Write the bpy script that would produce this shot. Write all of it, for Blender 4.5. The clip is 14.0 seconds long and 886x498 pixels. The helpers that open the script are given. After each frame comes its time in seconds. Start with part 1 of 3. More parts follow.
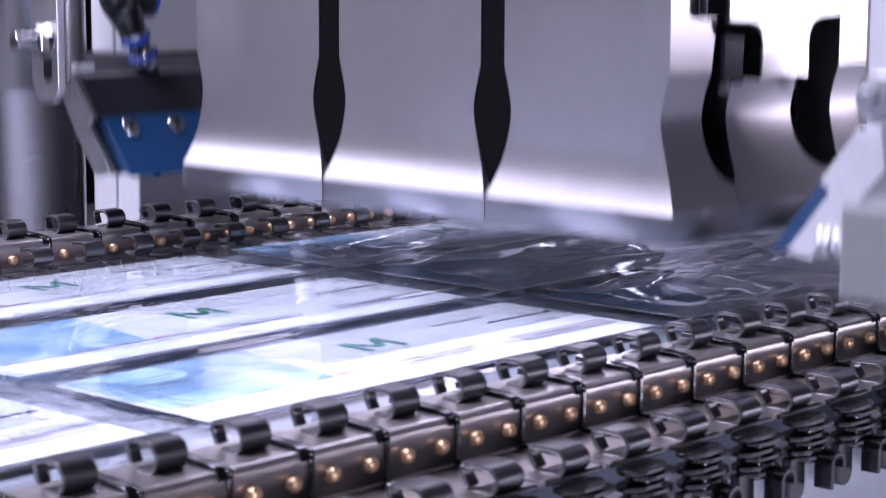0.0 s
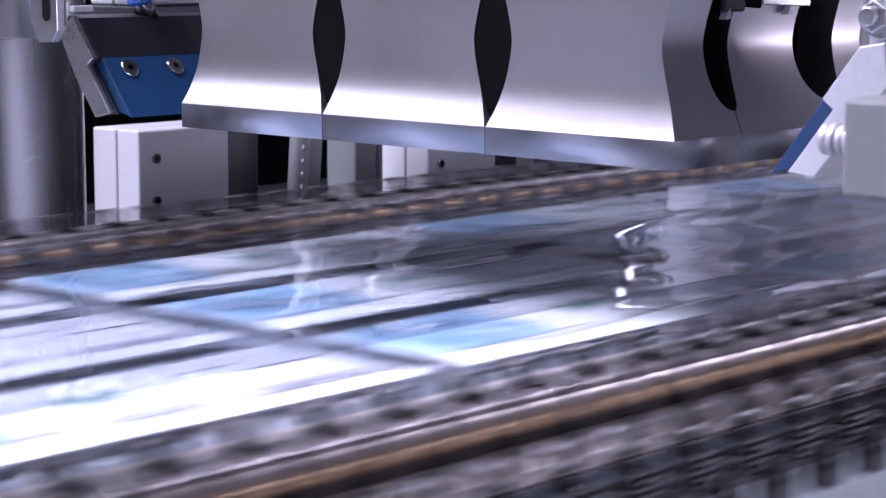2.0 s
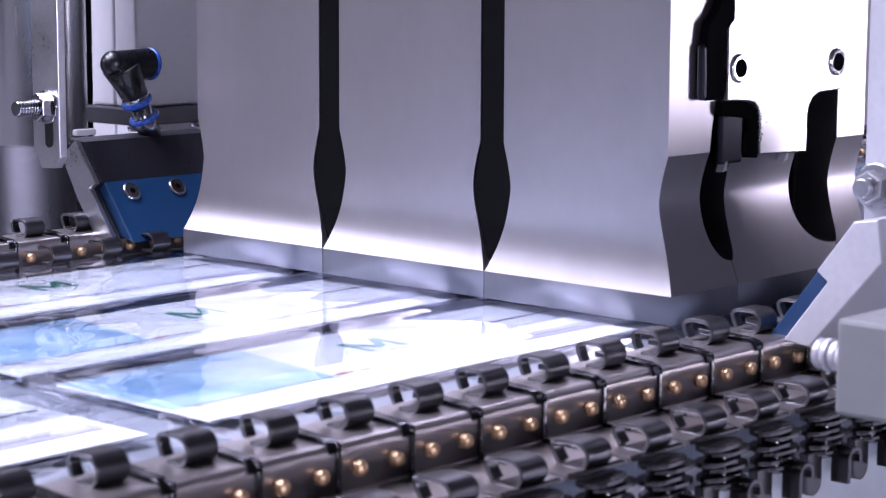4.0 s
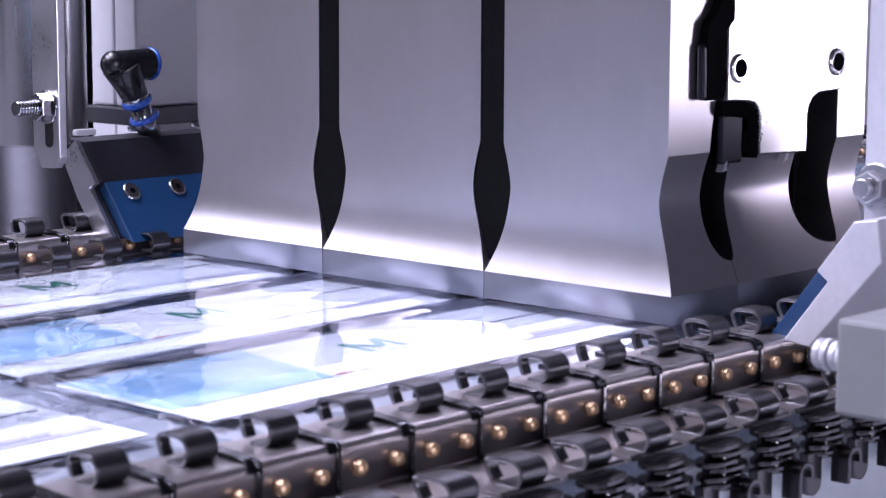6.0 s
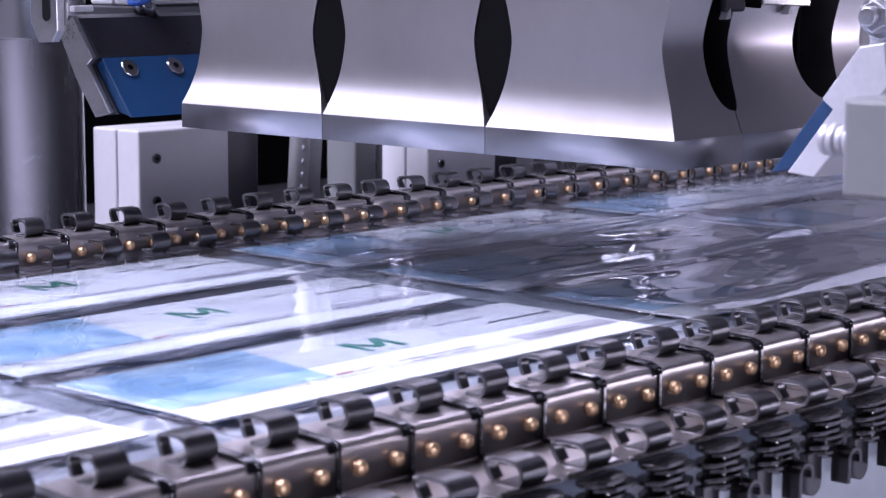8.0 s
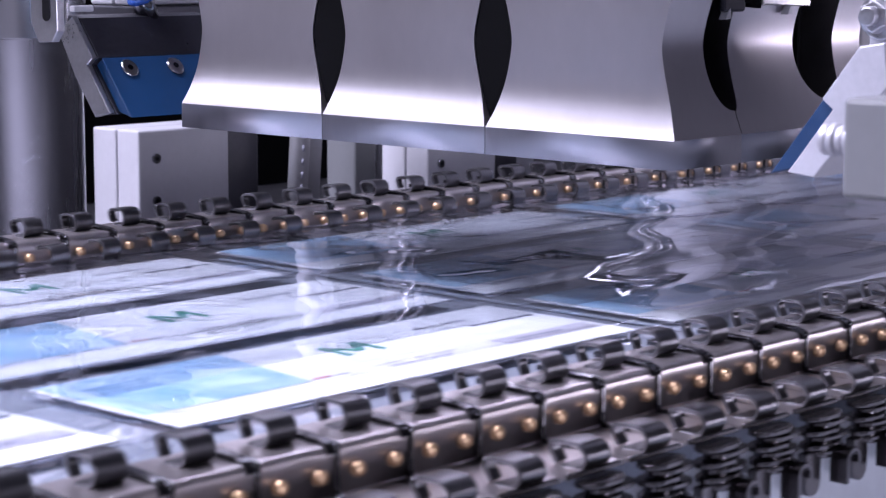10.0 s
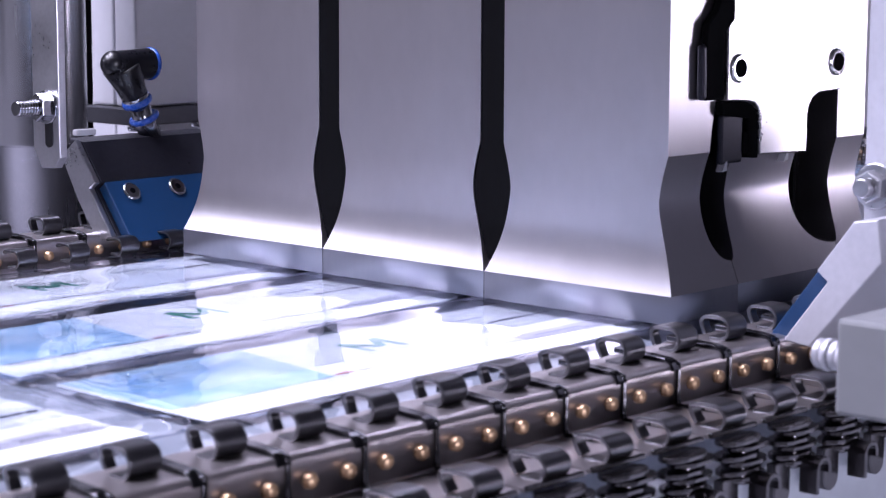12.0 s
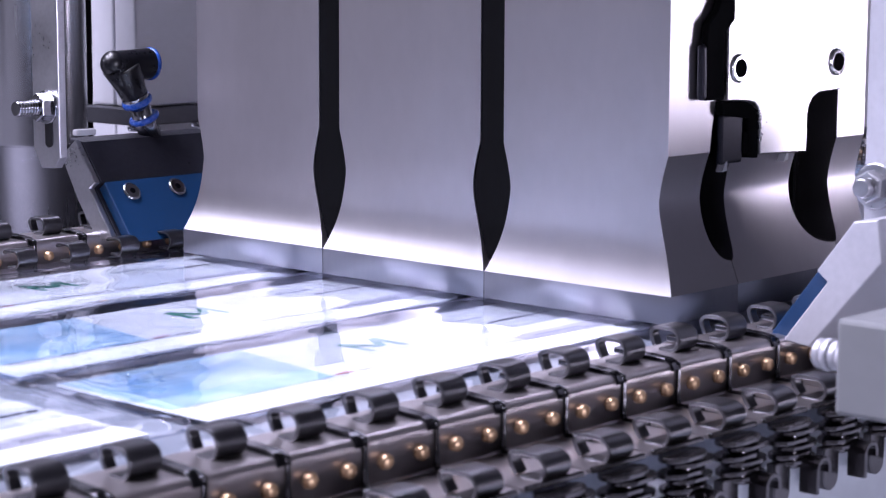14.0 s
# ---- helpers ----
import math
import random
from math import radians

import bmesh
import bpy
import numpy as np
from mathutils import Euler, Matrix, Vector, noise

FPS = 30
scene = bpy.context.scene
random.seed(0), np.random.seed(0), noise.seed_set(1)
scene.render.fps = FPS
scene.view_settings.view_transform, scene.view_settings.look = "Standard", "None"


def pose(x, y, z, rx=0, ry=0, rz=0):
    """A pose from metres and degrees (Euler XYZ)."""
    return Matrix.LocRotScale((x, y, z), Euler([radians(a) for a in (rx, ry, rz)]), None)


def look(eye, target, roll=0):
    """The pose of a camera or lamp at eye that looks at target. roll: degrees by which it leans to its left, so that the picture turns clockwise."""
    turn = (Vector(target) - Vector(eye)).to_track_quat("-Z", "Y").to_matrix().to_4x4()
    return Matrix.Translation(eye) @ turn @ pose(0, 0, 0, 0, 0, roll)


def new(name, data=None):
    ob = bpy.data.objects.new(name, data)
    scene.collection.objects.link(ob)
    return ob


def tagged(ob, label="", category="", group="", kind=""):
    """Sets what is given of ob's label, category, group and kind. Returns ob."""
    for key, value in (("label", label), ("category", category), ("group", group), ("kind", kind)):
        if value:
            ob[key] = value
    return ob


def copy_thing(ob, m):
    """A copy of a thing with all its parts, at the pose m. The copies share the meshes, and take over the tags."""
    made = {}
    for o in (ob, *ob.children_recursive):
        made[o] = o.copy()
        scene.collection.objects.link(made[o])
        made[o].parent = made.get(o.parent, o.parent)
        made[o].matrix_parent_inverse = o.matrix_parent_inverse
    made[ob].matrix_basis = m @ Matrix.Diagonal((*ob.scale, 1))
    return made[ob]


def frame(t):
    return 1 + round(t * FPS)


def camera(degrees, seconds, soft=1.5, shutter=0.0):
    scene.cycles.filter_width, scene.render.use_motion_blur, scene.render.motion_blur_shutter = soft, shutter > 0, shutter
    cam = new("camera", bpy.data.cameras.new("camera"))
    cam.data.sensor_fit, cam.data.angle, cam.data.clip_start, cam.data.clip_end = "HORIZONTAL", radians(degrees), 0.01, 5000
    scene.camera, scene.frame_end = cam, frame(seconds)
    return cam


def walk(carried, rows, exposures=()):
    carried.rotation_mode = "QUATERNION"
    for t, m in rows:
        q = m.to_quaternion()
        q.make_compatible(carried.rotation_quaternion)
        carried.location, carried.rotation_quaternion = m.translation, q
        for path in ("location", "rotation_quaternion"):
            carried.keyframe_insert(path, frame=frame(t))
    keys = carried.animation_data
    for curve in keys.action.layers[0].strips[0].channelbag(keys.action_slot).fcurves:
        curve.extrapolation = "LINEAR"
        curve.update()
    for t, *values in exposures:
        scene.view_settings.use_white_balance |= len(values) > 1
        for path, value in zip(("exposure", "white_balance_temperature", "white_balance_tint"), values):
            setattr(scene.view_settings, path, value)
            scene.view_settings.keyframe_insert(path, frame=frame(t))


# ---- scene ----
# ---- camera ----
EYE = Vector((-0.27792, -0.35709, 0.10940))
AHEAD = Vector((0.7308, 0.6677, -0.1415))
cam = camera(24.254, 14.0, soft=1.15, shutter=1.2)
cam.data.dof.use_dof, cam.data.dof.focus_distance, cam.data.dof.aperture_fstop = True, 0.80, 38.0
VIEW = look(EYE, EYE + AHEAD, 0.221)
walk(cam, [(0.0, VIEW), (14.0, VIEW)])

# ---- plan, in metres: x along the chains, y across them, z up ----
P = 0.0254            # pitch of the chain links
W = 0.3370            # from one chain to the other
FILM = -0.0120        # height of the film
CARD = 0.22035        # pitch of the cards along the web
LIFT = 0.0515         # stroke of the press
HORN_X0, HORN_X1 = 0.2682, 0.3990
HORN_Y = (0.0396, 0.1222, 0.2045, 0.2862)

# ---- world and lights ----
world = bpy.data.worlds.new("world")
scene.world = world
world.use_nodes = True
world.node_tree.nodes["Background"].inputs[0].default_value = (0.62, 0.66, 0.85, 1)
world.node_tree.nodes["Background"].inputs[1].default_value = 0.25
scene.view_settings.exposure = 0.0


def area_lamp(name, eye, target, sx, sy, watts, colour=(0.79, 0.765, 1.0)):
    data = bpy.data.lights.new(name, "AREA")
    data.shape, data.size, data.size_y, data.energy, data.color = "RECTANGLE", sx, sy, watts, colour
    ob = new(name, data)
    ob.matrix_world = look(eye, target)
    return ob


area_lamp("ceiling_light_front", (-0.70, 0.95, 1.40), (0.2, 0.15, 0.0), 1.1, 0.5, 58)
area_lamp("ceiling_light_middle", (-0.25, 0.60, 1.75), (0.15, 0.15, 0.0), 1.2, 0.4, 70)
area_lamp("wall_light_north", (-1.42, 2.25, 0.95), (0.27, 0.22, 0.0), 0.40, 0.50, 10)
area_lamp("east_window_light", (2.97, -1.75, -0.16), (0.33, 0.04, 0.02), 1.1, 0.85, 37, (0.86, 0.79, 1.0))
area_lamp("north_window_light", (-1.35, 2.37, -0.1), (0.27, 0.15, 0.02), 1.6, 0.9, 1.3, (0.82, 0.79, 1.0))
area_lamp("south_window_light", (-0.47, -1.95, 0.12), (0.33, 0.40, 0.1), 0.60, 0.5, 20)


# ---- materials ----
def material(name, colour, rough=0.5, metal=0.0, vary=0.12, scale=60.0, bump=0.0, bump_scale=400.0, streak=(1, 1, 1), coat=0.0, rough_vary=0.1, random_vary=0.0):
    m = bpy.data.materials.new(name)
    m.use_nodes = True
    nt = m.node_tree
    b = nt.nodes["Principled BSDF"]
    b.inputs["Metallic"].default_value = metal
    b.inputs["Coat Weight"].default_value = coat
    co = nt.nodes.new("ShaderNodeTexCoord")
    mp = nt.nodes.new("ShaderNodeMapping")
    mp.inputs["Scale"].default_value = streak
    nt.links.new(co.outputs["Object"], mp.inputs["Vector"])
    n1 = nt.nodes.new("ShaderNodeTexNoise")
    n1.inputs["Scale"].default_value, n1.inputs["Detail"].default_value = scale, 6
    n2 = nt.nodes.new("ShaderNodeTexNoise")
    n2.inputs["Scale"].default_value, n2.inputs["Detail"].default_value = scale * 9, 4
    for n in (n1, n2):
        nt.links.new(mp.outputs[0], n.inputs["Vector"])
    add = nt.nodes.new("ShaderNodeMath")
    add.operation = "ADD"
    nt.links.new(n1.outputs[0], add.inputs[0])
    nt.links.new(n2.outputs[0], add.inputs[1])
    value = add.outputs[0]
    if random_vary:
        info = nt.nodes.new("ShaderNodeObjectInfo")
        ma = nt.nodes.new("ShaderNodeMath")
        ma.operation, ma.inputs[1].default_value = "MULTIPLY_ADD", random_vary
        nt.links.new(info.outputs["Random"], ma.inputs[0])
        nt.links.new(value, ma.inputs[2])
        value = ma.outputs[0]
    r = nt.nodes.new("ShaderNodeMapRange")
    r.inputs[1].default_value, r.inputs[2].default_value = 0.6, 1.4
    r.inputs[3].default_value, r.inputs[4].default_value = 1 - vary, 1 + vary
    nt.links.new(value, r.inputs[0])
    mul = nt.nodes.new("ShaderNodeVectorMath")
    mul.operation = "SCALE"
    mul.inputs[0].default_value = colour
    nt.links.new(r.outputs[0], mul.inputs["Scale"])
    nt.links.new(mul.outputs[0], b.inputs["Base Color"])
    rr = nt.nodes.new("ShaderNodeMapRange")
    rr.inputs[1].default_value, rr.inputs[2].default_value = 0.6, 1.4
    rr.inputs[3].default_value, rr.inputs[4].default_value = max(0.02, rough - rough_vary), min(1, rough + rough_vary)
    nt.links.new(add.outputs[0], rr.inputs[0])
    nt.links.new(rr.outputs[0], b.inputs["Roughness"])
    if bump:
        n3 = nt.nodes.new("ShaderNodeTexNoise")
        n3.inputs["Scale"].default_value, n3.inputs["Detail"].default_value = bump_scale, 3
        nt.links.new(mp.outputs[0], n3.inputs["Vector"])
        bp = nt.nodes.new("ShaderNodeBump")
        bp.inputs["Strength"].default_value, bp.inputs["Distance"].default_value = bump, 0.00005
        nt.links.new(n3.outputs[0], bp.inputs["Height"])
        nt.links.new(bp.outputs[0], b.inputs["Normal"])
    return m


TITANIUM = material("brushed_titanium", (0.525, 0.505, 0.535), 0.32, 1.0, 0.035, 22, 0.10, 900, (1, 1, 0.6), rough_vary=0.025)
TITANIUM_FOOT = material("ground_titanium", (0.28, 0.28, 0.315), 0.45, 1.0, 0.04, 40, 0.1, 1500, (1, 1, 0.3))
BRIGHT_STEEL = material("bright_steel", (0.76, 0.74, 0.75), 0.30, 1.0, 0.05, 30, 0.05, 500)
POLISHED = material("polished_steel", (0.36, 0.36, 0.385), 0.13, 1.0, 0.1, 20, 0.05, 300, (1, 1, 0.15), rough_vary=0.03)
LINK_STEEL = material("link_steel", (0.45, 0.42, 0.425), 0.32, 0.95, 0.06, 40, 0.0, 900, random_vary=0.5, rough_vary=0.03)
SPRING_STEEL = material("spring_steel", (0.12, 0.12, 0.132), 0.33, 1.0, 0.04, 40, 0.0, 900, random_vary=0.4, rough_vary=0.03)
BLACK_STEEL = material("black_steel", (0.085, 0.085, 0.095), 0.16, 1.0, 0.2, 150, 0.05, 900, rough_vary=0.04)
CHAIN_STEEL = material("chain_steel", (0.13, 0.122, 0.128), 0.2, 1.0, 0.06, 130, 0.0, 900, random_vary=0.5, rough_vary=0.03)
BRASS = material("brass", (0.72, 0.50, 0.31), 0.42, 1.0, 0.2, 300, 0.1, 1200, random_vary=0.4)
BLUE_PLASTIC = material("blue_plastic", (0.002, 0.030, 0.095), 0.45, 0.0, 0.12, 60, 0.1, 900)
HOLDER_STEEL = material("holder_steel", (0.032, 0.032, 0.042), 0.36, 0.7, 0.15, 60, 0.1, 900)
BEIGE_HOSE = material("beige_hose", (0.52, 0.38, 0.35), 0.7, 0.0, 0.12, 90, 0.2, 500)
BLUE_TUBE = material("blue_tube", (0.015, 0.07, 0.34), 0.3, 0.0, 0.1, 60)
BLACK_PLASTIC = material("black_plastic", (0.003, 0.003, 0.005), 0.3, 0.0, 0.2, 80, 0.1, 900)
GREY_PAINT = material("grey_paint", (0.52, 0.52, 0.56), 0.30, 0.0, 0.04, 30, 0.06, 900, rough_vary=0.02)
DARK_ALUMINIUM = material("dark_aluminium", (0.11, 0.11, 0.125), 0.48, 1.0, 0.15, 60, 0.1, 900)
ALUMINIUM = material("aluminium", (0.46, 0.46, 0.49), 0.34, 1.0, 0.12, 60, 0.1, 900)
PALE_METAL = material("pale_metal", (0.46, 0.46, 0.50), 0.40, 0.3, 0.08, 50, 0.08, 900)
WHITE_PIPE = material("white_pipe", (0.40, 0.40, 0.42), 0.4, 0.0, 0.05, 40)
# near-black without sheen; also stands in for shade between the horns
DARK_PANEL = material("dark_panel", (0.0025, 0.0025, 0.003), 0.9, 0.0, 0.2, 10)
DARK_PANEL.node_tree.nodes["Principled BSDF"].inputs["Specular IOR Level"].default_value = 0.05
WHITE_PAINT = material("white_paint", (0.74, 0.74, 0.78), 0.35, 0.0, 0.05, 30, 0.05, 900)
VALVE_PAINT = material("valve_paint", (0.17, 0.175, 0.185), 0.5, 0.0, 0.06, 30, 0.06, 900)
DECK = material("grey_deck", (0.46, 0.49, 0.54), 0.4, 0.0, 0.1, 15, 0.05, 300)
ANVIL = material("anvil_steel", (0.28, 0.31, 0.36), 0.5, 0.1, 0.1, 20, 0.05, 300)
TURNED = material("turned_steel", (0.44, 0.44, 0.46), 0.26, 1.0, 0.05, 25, 0.0, 900, (1, 1, 0.06), rough_vary=0.03)


def brushed_round(m):
    """Fine turning marks that run round an upright bar."""
    nt = m.node_tree
    b = nt.nodes["Principled BSDF"]
    b.inputs["Anisotropic"].default_value, b.inputs["Anisotropic Rotation"].default_value = 0.85, 0.25
    tangent = nt.nodes.new("ShaderNodeTangent")
    tangent.direction_type, tangent.axis = "RADIAL", "Z"
    nt.links.new(tangent.outputs[0], b.inputs["Tangent"])


brushed_round(TURNED)
CHROME = material("chrome_steel", (0.72, 0.72, 0.75), 0.10, 1.0, 0.05, 20, 0.02, 300, rough_vary=0.02)
BED = material("bed_plate", (0.30, 0.32, 0.37), 0.42, 0.2, 0.2, 30, 0.1, 400)
WALL_PAINT = material("wall_paint", (0.10, 0.10, 0.11), 0.8, 0.0, 0.05, 2)
FLOOR_PAINT = material("floor_paint", (0.14, 0.14, 0.16), 0.6, 0.0, 0.1, 3)
PAPER = material("white_card", (0.80, 0.81, 0.84), 0.55, 0.0, 0.03, 60)
GREEN_INK = material("green_ink", (0.03, 0.24, 0.17), 0.5, 0.0, 0.1, 200)
GREY_INK = material("grey_ink", (0.30, 0.30, 0.36), 0.5, 0.0, 0.25, 200)
PALE_INK = material("pale_ink", (0.50, 0.49, 0.56), 0.5, 0.0, 0.2, 200)
DARK_INK = material("dark_ink", (0.06, 0.06, 0.09), 0.5, 0.0, 0.2, 200)
PICTURE_INK = material("blue_ink", (0.16, 0.34, 0.58), 0.5, 0.0, 0.1, 200)
RED_INK = material("red_ink", (0.60, 0.22, 0.24), 0.5, 0.0, 0.1, 200)
YELLOW_PAINT = material("yellow_paint", (0.62, 0.50, 0.04), 0.5, 0.0, 0.1, 200)


def picture_ink():
    m = material("blue_print", (0.22, 0.46, 0.74), 0.5, 0.0, 0.10, 90)
    nt = m.node_tree
    b = nt.nodes["Principled BSDF"]
    co = nt.nodes.new("ShaderNodeTexCoord")
    n = nt.nodes.new("ShaderNodeTexNoise")
    n.inputs["Scale"].default_value, n.inputs["Detail"].default_value = 45, 5
    ramp = nt.nodes.new("ShaderNodeValToRGB")
    ramp.color_ramp.elements[0].position, ramp.color_ramp.elements[0].color = 0.36, (0.22, 0.42, 0.64, 1)
    ramp.color_ramp.elements[1].position, ramp.color_ramp.elements[1].color = 0.68, (0.56, 0.72, 0.86, 1)
    nt.links.new(co.outputs["Object"], n.inputs["Vector"])
    nt.links.new(n.outputs[0], ramp.inputs[0])
    nt.links.new(ramp.outputs[0], b.inputs["Base Color"])
    return m


BLUE_PRINT = picture_ink()


def film_material():
    m = bpy.data.materials.new("clear_film")
    m.use_nodes = True
    nt = m.node_tree
    nt.nodes.clear()
    out = nt.nodes.new("ShaderNodeOutputMaterial")
    mix = nt.nodes.new("ShaderNodeMixShader")
    clear = nt.nodes.new("ShaderNodeBsdfTransparent")
    clear.inputs[0].default_value = (0.93, 0.95, 0.97, 1)
    gloss = nt.nodes.new("ShaderNodeBsdfGlossy")
    gloss.inputs["Roughness"].default_value = 0.008
    gloss.inputs["Color"].default_value = (0.93, 0.93, 1.0, 1)
    fres = nt.nodes.new("ShaderNodeLayerWeight")
    fres.inputs["Blend"].default_value = 0.5
    steep = nt.nodes.new("ShaderNodeMath")
    steep.operation, steep.inputs[1].default_value = "POWER", 5.5
    nt.links.new(fres.outputs["Facing"], steep.inputs[0])
    co = nt.nodes.new("ShaderNodeTexCoord")
    n = nt.nodes.new("ShaderNodeTexNoise")
    n.inputs["Scale"].default_value, n.inputs["Detail"].default_value = 45, 1
    bp = nt.nodes.new("ShaderNodeBump")
    bp.inputs["Strength"].default_value, bp.inputs["Distance"].default_value = 0.16, 0.0006
    nt.links.new(co.outputs["Object"], n.inputs["Vector"])
    nt.links.new(n.outputs[0], bp.inputs["Height"])
    nt.links.new(bp.outputs[0], gloss.inputs["Normal"])
    more = nt.nodes.new("ShaderNodeMath")
    more.operation, more.use_clamp, more.inputs[1].default_value, more.inputs[2].default_value = "MULTIPLY_ADD", True, 0.96, 0.05
    nt.links.new(steep.outputs[0], more.inputs[0])
    nt.links.new(more.outputs[0], mix.inputs[0])
    nt.links.new(clear.outputs[0], mix.inputs[1])
    nt.links.new(gloss.outputs[0], mix.inputs[2])
    nt.links.new(mix.outputs[0], out.inputs[0])
    return m


CLEAR_FILM = film_material()


# ---- mesh helpers ----
def mesh_of(name, bm, mat):
    me = bpy.data.meshes.new(name)
    bm.to_mesh(me)
    bm.free()
    me.materials.append(mat)
    return me


def part(name, bm, mat, parent=None, label=""):
    """Link a bmesh as one mesh object under a thing or a part."""
    ob = new(name, mesh_of(name, bm, mat) if isinstance(bm, bmesh.types.BMesh) else bm)
    if parent is not None:
        ob.parent = parent
    return tagged(ob, label)


def empty(name, label, category, group="", m=None, kind=""):
    ob = new(name)
    if m is not None:
        ob.matrix_basis = m
    return tagged(ob, label, category, group, kind)


def block(x0, x1, y0, y1, z0, z1, bevel=0.0008, bm=None, segments=2):
    bm = bm or bmesh.new()
    vs = [bm.verts.new((x, y, z)) for x in (x0, x1) for y in (y0, y1) for z in (z0, z1)]
    fs = [bm.faces.new([vs[i] for i in q]) for q in ((0, 1, 3, 2), (4, 6, 7, 5), (0, 4, 5, 1), (2, 3, 7, 6), (0, 2, 6, 4), (1, 5, 7, 3))]
    if bevel:
        es = list({e for f in fs for e in f.edges})
        bmesh.ops.bevel(bm, geom=es, offset=bevel, segments=segments, affect="EDGES", profile=0.5)
    return bm


def prism(points, axis, a, b, bevel=0.0005, bm=None):
    """A polygon swept along an axis from a to b; points are the other two coordinates in order."""
    own = bm or bmesh.new()

    def at(u, v, w):
        return {"x": (w, u, v), "y": (u, w, v), "z": (u, v, w)}[axis]
    lo = [own.verts.new(at(u, v, a)) for u, v in points]
    hi = [own.verts.new(at(u, v, b)) for u, v in points]
    n = len(points)
    fs = [own.faces.new(lo), own.faces.new(hi)]
    fs += [own.faces.new((lo[i], lo[(i + 1) % n], hi[(i + 1) % n], hi[i])) for i in range(n)]
    bmesh.ops.recalc_face_normals(own, faces=fs)
    if bevel:
        es = [e for e in {e for f in fs[:2] for e in f.edges}]
        bmesh.ops.bevel(own, geom=es, offset=bevel, segments=2, affect="EDGES", profile=0.5)
    return own


def rod(p, q, r, sides=20, r2=None, bm=None, bevel=0.0, smooth=True):
    """A round bar or cone from p to q."""
    bm = bm or bmesh.new()
    p, q = Vector(p), Vector(q)
    m = Matrix.Translation((p + q) / 2) @ (q - p).to_track_quat("Z", "Y").to_matrix().to_4x4()
    made = bmesh.ops.create_cone(bm, cap_ends=True, segments=sides, radius1=r, radius2=r if r2 is None else r2, depth=(q - p).length, matrix=m)
    faces = {f for v in made["verts"] for f in v.link_faces}
    if bevel:
        es = [e for e in {e for f in faces for e in f.edges} if any(len(f.verts) > 4 for f in e.link_faces)]
        bmesh.ops.bevel(bm, geom=es, offset=bevel, segments=2, affect="EDGES", profile=0.5)
        faces = bm.faces
    for f in faces:
        f.smooth = smooth and len(f.verts) <= 4
    return bm


def ball(c, r, sx=1, sy=1, sz=1, bm=None, u=16, v=10):
    bm = bm or bmesh.new()
    made = bmesh.ops.create_uvsphere(bm, u_segments=u, v_segments=v, radius=r, matrix=Matrix.Translation(c) @ Matrix.Diagonal((sx, sy, sz, 1)))
    for vert in made["verts"]:
        for f in vert.link_faces:
            f.smooth = True
    return bm


def strip(path, x0, x1, t, bm=None, smooth=True, round_off=0.0):
    """Sheet metal of thickness t bent along a path of (y, z), from x0 to x1."""
    bm = bm or bmesh.new()
    n = len(path)
    sides = ([], [])
    for i, (y, z) in enumerate(path):
        a, b = path[max(i - 1, 0)], path[min(i + 1, n - 1)]
        d = Vector((b[0] - a[0], b[1] - a[1])).normalized()
        for side, s in zip(sides, (0.5, -0.5)):
            side.append((y - d.y * t * s, z + d.x * t * s))
    outline = sides[0] + sides[1][::-1]
    lo = [bm.verts.new((x0, y, z)) for y, z in outline]
    hi = [bm.verts.new((x1, y, z)) for y, z in outline]
    k = len(outline)
    fs = []
    for i in range(k):
        f = bm.faces.new((lo[i], lo[(i + 1) % k], hi[(i + 1) % k], hi[i]))
        f.smooth = smooth and i not in (n - 1, k - 1)
        fs.append(f)
    for row in (lo, hi):
        for i in range(n - 1):
            fs.append(bm.faces.new((row[i], row[i + 1], row[k - 2 - i], row[k - 1 - i])))
    bmesh.ops.recalc_face_normals(bm, faces=fs)
    for row in (lo, hi):
        for i in range(k):
            for e in row[i].link_edges:
                if e.other_vert(row[i]) in row:
                    e.smooth = False
    if round_off:
        ends = [e for row in (lo, hi) for i in range(k) for e in [bm.edges.get((row[i], row[(i + 1) % k]))] if e]
        bmesh.ops.bevel(bm, geom=ends, offset=round_off, segments=2, affect="EDGES", profile=0.5)
    return bm


def arc(cy, cz, ry, rz, a0, a1, n):
    return [(cy + ry * math.cos(radians(a0 + (a1 - a0) * i / n)), cz + rz * math.sin(radians(a0 + (a1 - a0) * i / n))) for i in range(n + 1)]


# ---- the room round the machine ----
def room():
    x0, x1, y0, y1, z0, z1 = -2.6, 3.0, -2.4, 2.4, -0.95, 1.85
    parts = {"floor": (x0, x1, y0, y1, z0 - 0.1, z0), "ceiling": (x0, x1, y0, y1, z1, z1 + 0.1),
             "wall_west": (x0 - 0.1, x0, y0, y1, z0, z1), "wall_east": (x1, x1 + 0.1, y0, y1, z0, z1),
             "wall_south": (x0, x1, y0 - 0.1, y0, z0, z1), "wall_north": (x0, x1, y1, y1 + 0.1, z0, z1)}
    for name, dims in parts.items():
        ob = part(name, block(*dims, bevel=0), FLOOR_PAINT if name == "floor" else WALL_PAINT)
        tagged(ob, "plain grey painted " + name.split("_")[0] + " of the machine hall", name.split("_")[0], kind="structure")


room()


